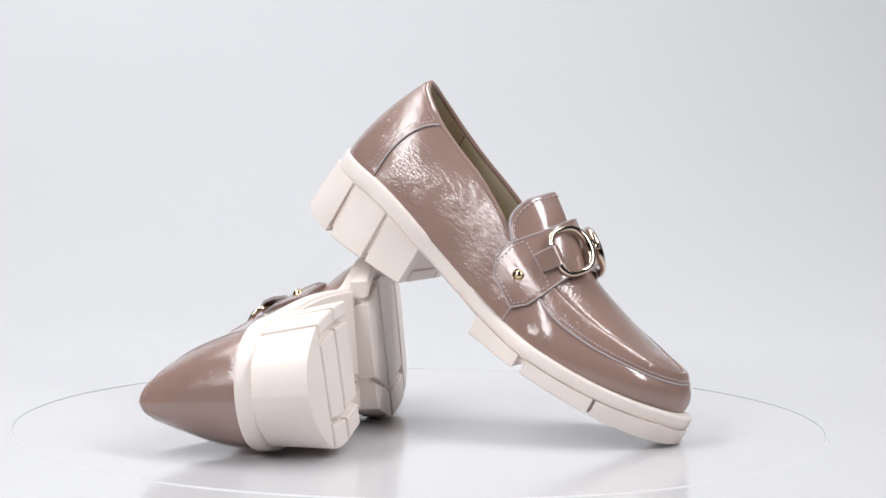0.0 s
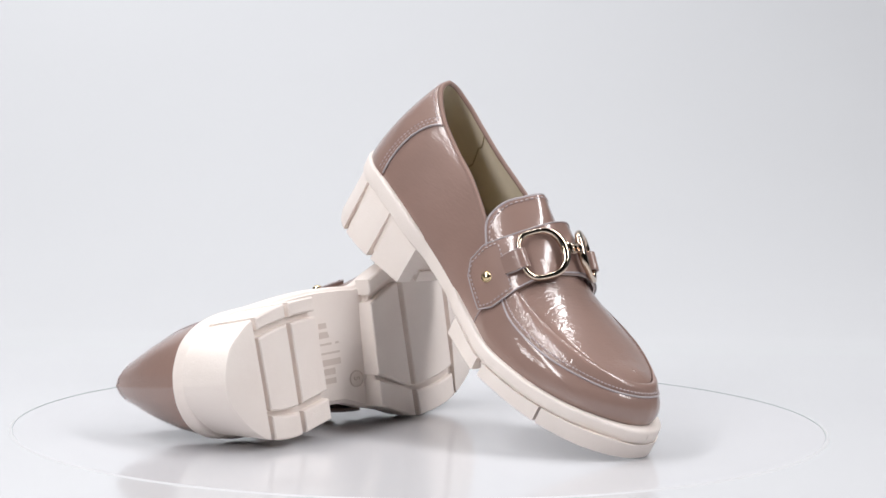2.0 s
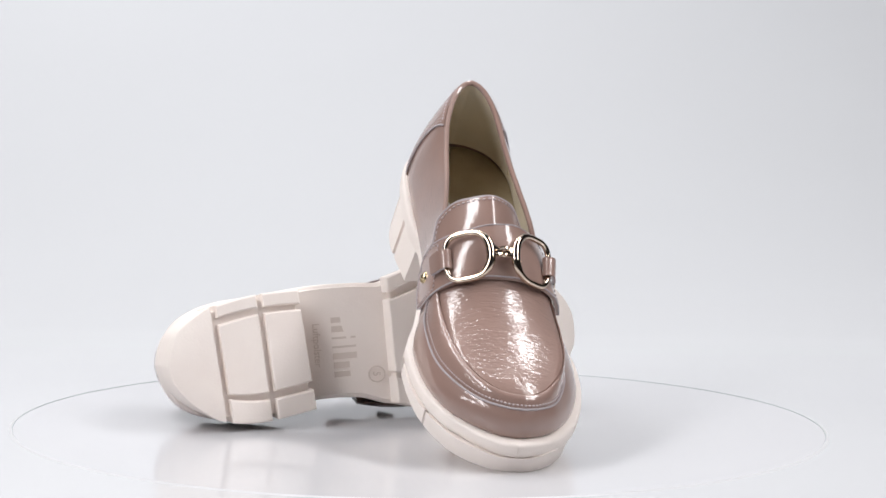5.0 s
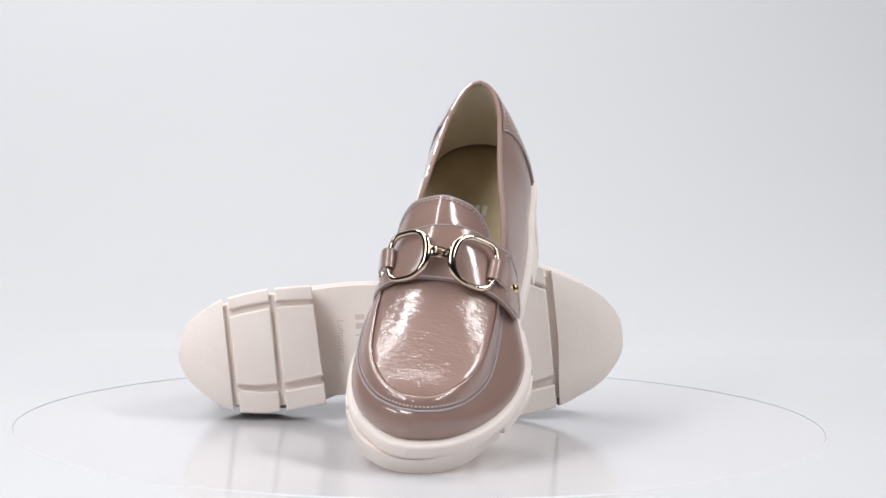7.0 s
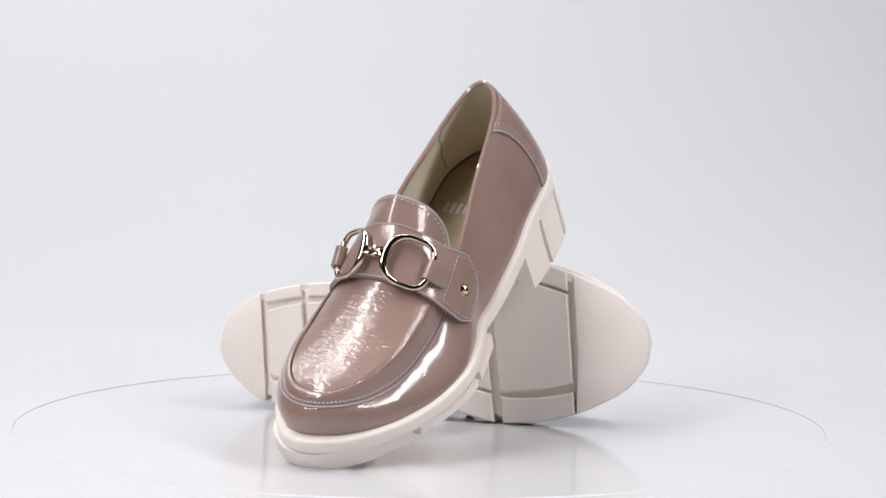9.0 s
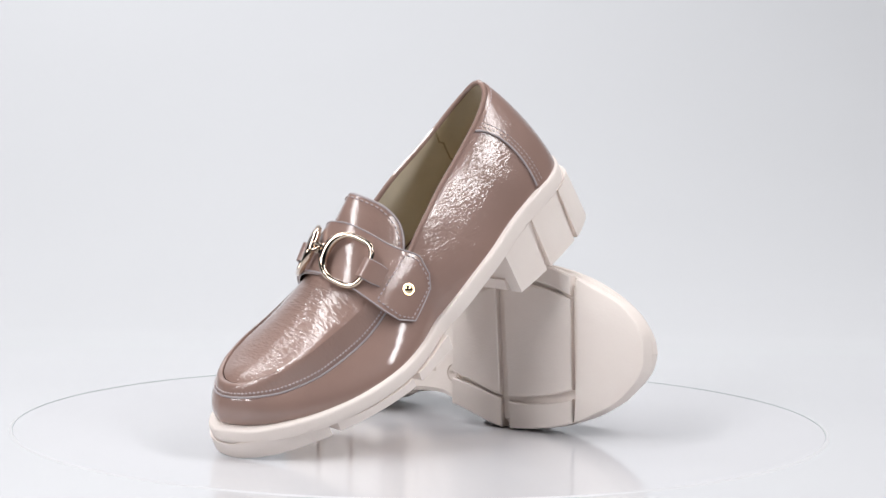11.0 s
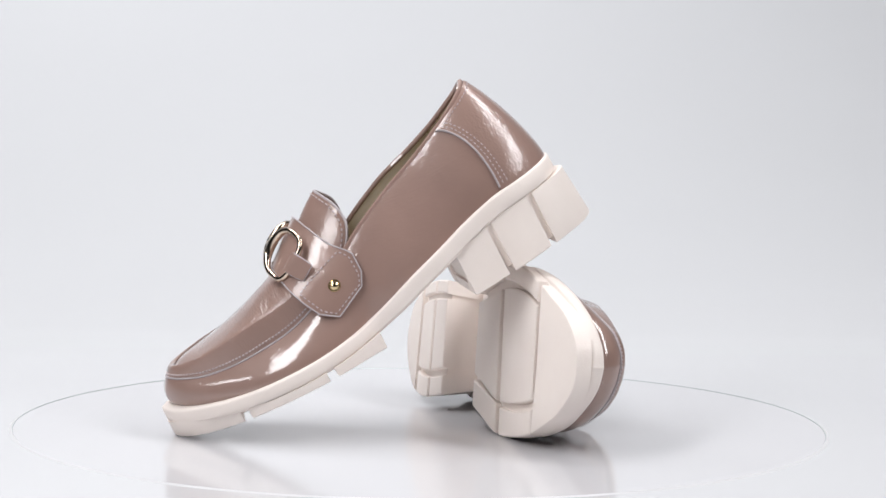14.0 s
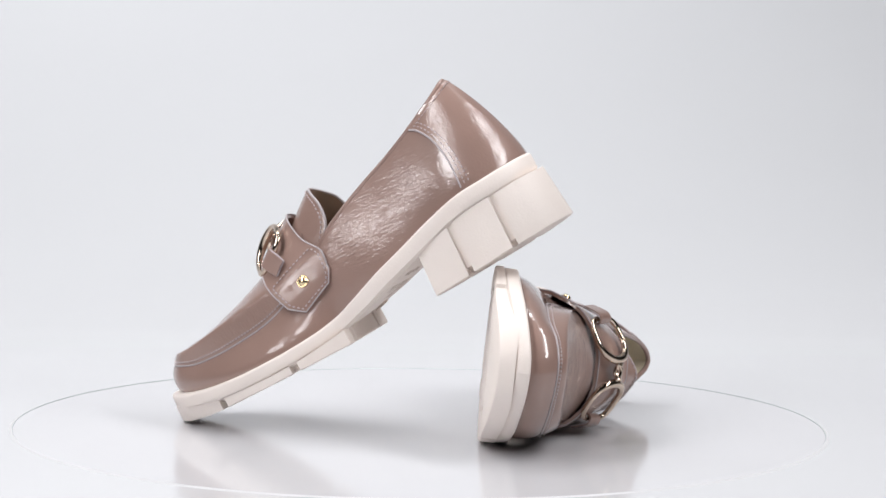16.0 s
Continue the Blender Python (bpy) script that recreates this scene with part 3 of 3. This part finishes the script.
    block(bm, (134, 246), (134, 246), lambda x: eo(x) - 4, lambda x: ei(x) + 4, under, lambda x, y: ff(x) + 3.9, flip, 0, nx=16)
    add("tread_bed", bm, RUBBER, smooth=False)
    for xo, xi in (((131, 161), (133, 169)), ((166, 213), (174.5, 217))):
        for ya, yb in ((eo, lambda x: eo(x) - 9.5), (lambda x: eo(x) - 13.5, lambda x: ei(x) + 18.5), (lambda x: ei(x) + 14.5, ei)):
            bm = bmesh.new()
            block(bm, xo, xi, ya, yb, under, ff, flip, 0.0, nx=9)
            add("tread_block", bm, RUBBER, smooth=False)
    bm = bmesh.new()
    xs = 218.5 + 41.2 * np.sin(np.linspace(0, math.pi / 2, 48))
    cap(bm, xs, (217.5, 222), under, ff, flip, 0.0)
    add("toe_block", bm, RUBBER, "smooth rounded toe block", smooth=False)
    # raised marks on the waist, their darker colour painting the relief's shade
    zw = under(98) - 0.4
    slope = (under(110) - under(90)) / 20
    for k, (w, h, dx) in enumerate(((3.2, 9, 0), (3.6, 9, 0), (1.2, 13.5, 2.2), (1.2, 13.5, 2.2), (3.6, 13.5, 2.2), (3.6, 9, 0), (3.2, 9, 0))):
        y = 15.5 - 5.3 * k
        x = 105.5 + dx
        bm = bmesh.new()
        bar(bm, (x, y, zw + slope * (x - 98) - 0.3), (h, w, 0.5), flip)
        for v in bm.verts:
            v.co.z += slope * (v.co.x - x * MM)
        add("mark", bm, RELIEF_SHADE, "plain moulded bar", sole)
    words(add, "Luftpolster", (90.5, 14.5), 5.8, zw + slope * (90.5 - 98) - 0.35, slope, sgn, sole)
    words(add, "5", (123, -16.5), 6.0, zw + slope * (123 - 98) - 0.35, slope, sgn, sole)
    bm = bmesh.new()
    tube(bm, [np.array((125.2 + 4.6 * math.cos(a), -18.2 + 4.6 * math.sin(a), zw + slope * (125.2 + 4.6 * math.cos(a) - 98))) * flip for a in np.linspace(0, 2 * math.pi, 24, endpoint=False)], 0.0004, 5, closed=True)
    add("size_ring", bm, RELIEF_SHADE, "", sole)


def words(add, text, at, size, z, slope, sgn, parent):
    """Moulded letters under the waist, read from the outer to the inner side, their tops towards the toe."""
    cu = bpy.data.curves.new("letters", "FONT")
    cu.body, cu.size, cu.extrude = text, size * MM, 0.0002
    tmp = new("letters", cu)
    me = bpy.data.meshes.new_from_object(tmp.evaluated_get(bpy.context.evaluated_depsgraph_get()))
    bpy.data.objects.remove(tmp)
    bm = bmesh.new()
    bm.from_mesh(me)
    wide = max(v.co.x for v in bm.verts)
    for v in bm.verts:
        y = at[1] * MM - (v.co.x if sgn < 0 else wide - v.co.x)
        v.co = (at[0] * MM + v.co.y, y * sgn, z * MM + slope * v.co.y + v.co.z)
    add("lettering", bm, RELIEF_SHADE, "small moulded lettering", parent, smooth=False)


# ---------------- studio ----------------
GROUND = -0.003


def studio():
    """White paper sweep, draped over the front of a table and curving up into the back wall, in a dark room."""
    z0 = GROUND - 0.0003
    prof = [(-0.8, z0 - 0.75), (-0.8, z0 - 0.04), (-0.79, z0 - 0.012), (-0.77, z0), (-0.5, z0), (0.3, z0), (0.47, z0)]
    prof += [(0.5 + 2.0 * math.sin(a), z0 + 2.0 * (1 - math.cos(a))) for a in np.linspace(0, math.pi / 2, 64)] + [(2.5, 3.0)]
    bm = bmesh.new()
    grid(bm, [[(x, y, z) for y, z in prof] for x in (-2.6, -1.5, 0, 1.5, 2.6)])
    clean(bm)
    tagged(link("backdrop", bm, BACK), "seamless white studio sweep behind the turntable", "backdrop", kind="structure")
    for name, low, high in (("floor", (-3.3, -3.2, -0.95), (3.3, 2.9, -0.8)), ("ceiling", (-3.3, -3.2, 3.2), (3.3, 2.9, 3.3)),
                            ("wall_west", (-3.4, -3.2, -0.8), (-3.3, 2.9, 3.2)), ("wall_east", (3.3, -3.2, -0.8), (3.4, 2.9, 3.2)),
                            ("wall_south", (-3.4, -3.3, -0.8), (3.4, -3.2, 3.2)), ("wall_north", (-3.4, 2.9, -0.8), (3.4, 3.0, 3.2))):
        bm = bmesh.new()
        bar(bm, (np.array(low) + high) / 2, np.array(high) - low, np.ones(3))
        tagged(link(name, bm, DARK, False), "dark grey painted studio " + name.split("_")[0], name.split("_")[0], kind="structure")


def turntable():
    base = new("turntable")
    tagged(base, "round white glass turntable with thin edge", "turntable")
    r = 0.2357

    def lathe(name, prof, mat, lab, close=False):
        bm = bmesh.new()
        ring = [[(q * math.cos(a), q * math.sin(a), z) for a in np.linspace(0, 2 * math.pi, 200, endpoint=False)] for q, z in prof]
        vs = grid(bm, ring, close_v=True)
        if close:
            bm.faces.new(vs[0])
        part(name, clean(bm), mat, base, lab, False)
    lathe("glass_top", [(0.01, 0.0), (r - 0.0016, 0.0)], DISC, "glossy white glass plate", True)
    lathe("glass_edge", [(r - 0.0016, 0.0), (r - 0.0012, 0.0003)], RIM, "thin grey-green line of the glass edge")
    lathe("outer_face", [(r - 0.0012, 0.0003), (r - 0.0010, 0.0003), (r + 0.0008, -0.0004)], GROUND_GLASS, "matt ground outer face of the plate")
    return base


studio()
plate = turntable()
leaning = make_loafer(1, "taupe patent loafer, gold bit, heel propped on its mate")
lying = make_loafer(-1, "taupe patent loafer lying on its side, cream sole showing")

LEAN = pose(0.05188, 0.07104, 0.12024, -5.167, 28.08, -112.355)
LIE = pose(-0.13598, 0.04667, 0.03492, -95.317, -3.369, -5.189) @ pose(-0.0002, -0.0018, 0.0011, 0, -0.8, 0.48)


def turn(t):
    k = (t - 8) / 8
    return -(10.776 * (t - 8) + 0.249 * k ** 2 - 0.325 * k ** 3)


def motions():
    times = [0.5 * i for i in range(33)]
    walk(plate, [(t, pose(-0.0053, 0.0275, GROUND, 0, 0, turn(t))) for t in times])
    walk(leaning, [(t, pose(0, 0, 0, 0, 0, turn(t)) @ LEAN) for t in times])
    walk(lying, [(t, pose(0, 0, 0, 0, 0, turn(t)) @ LIE) for t in times])


motions()
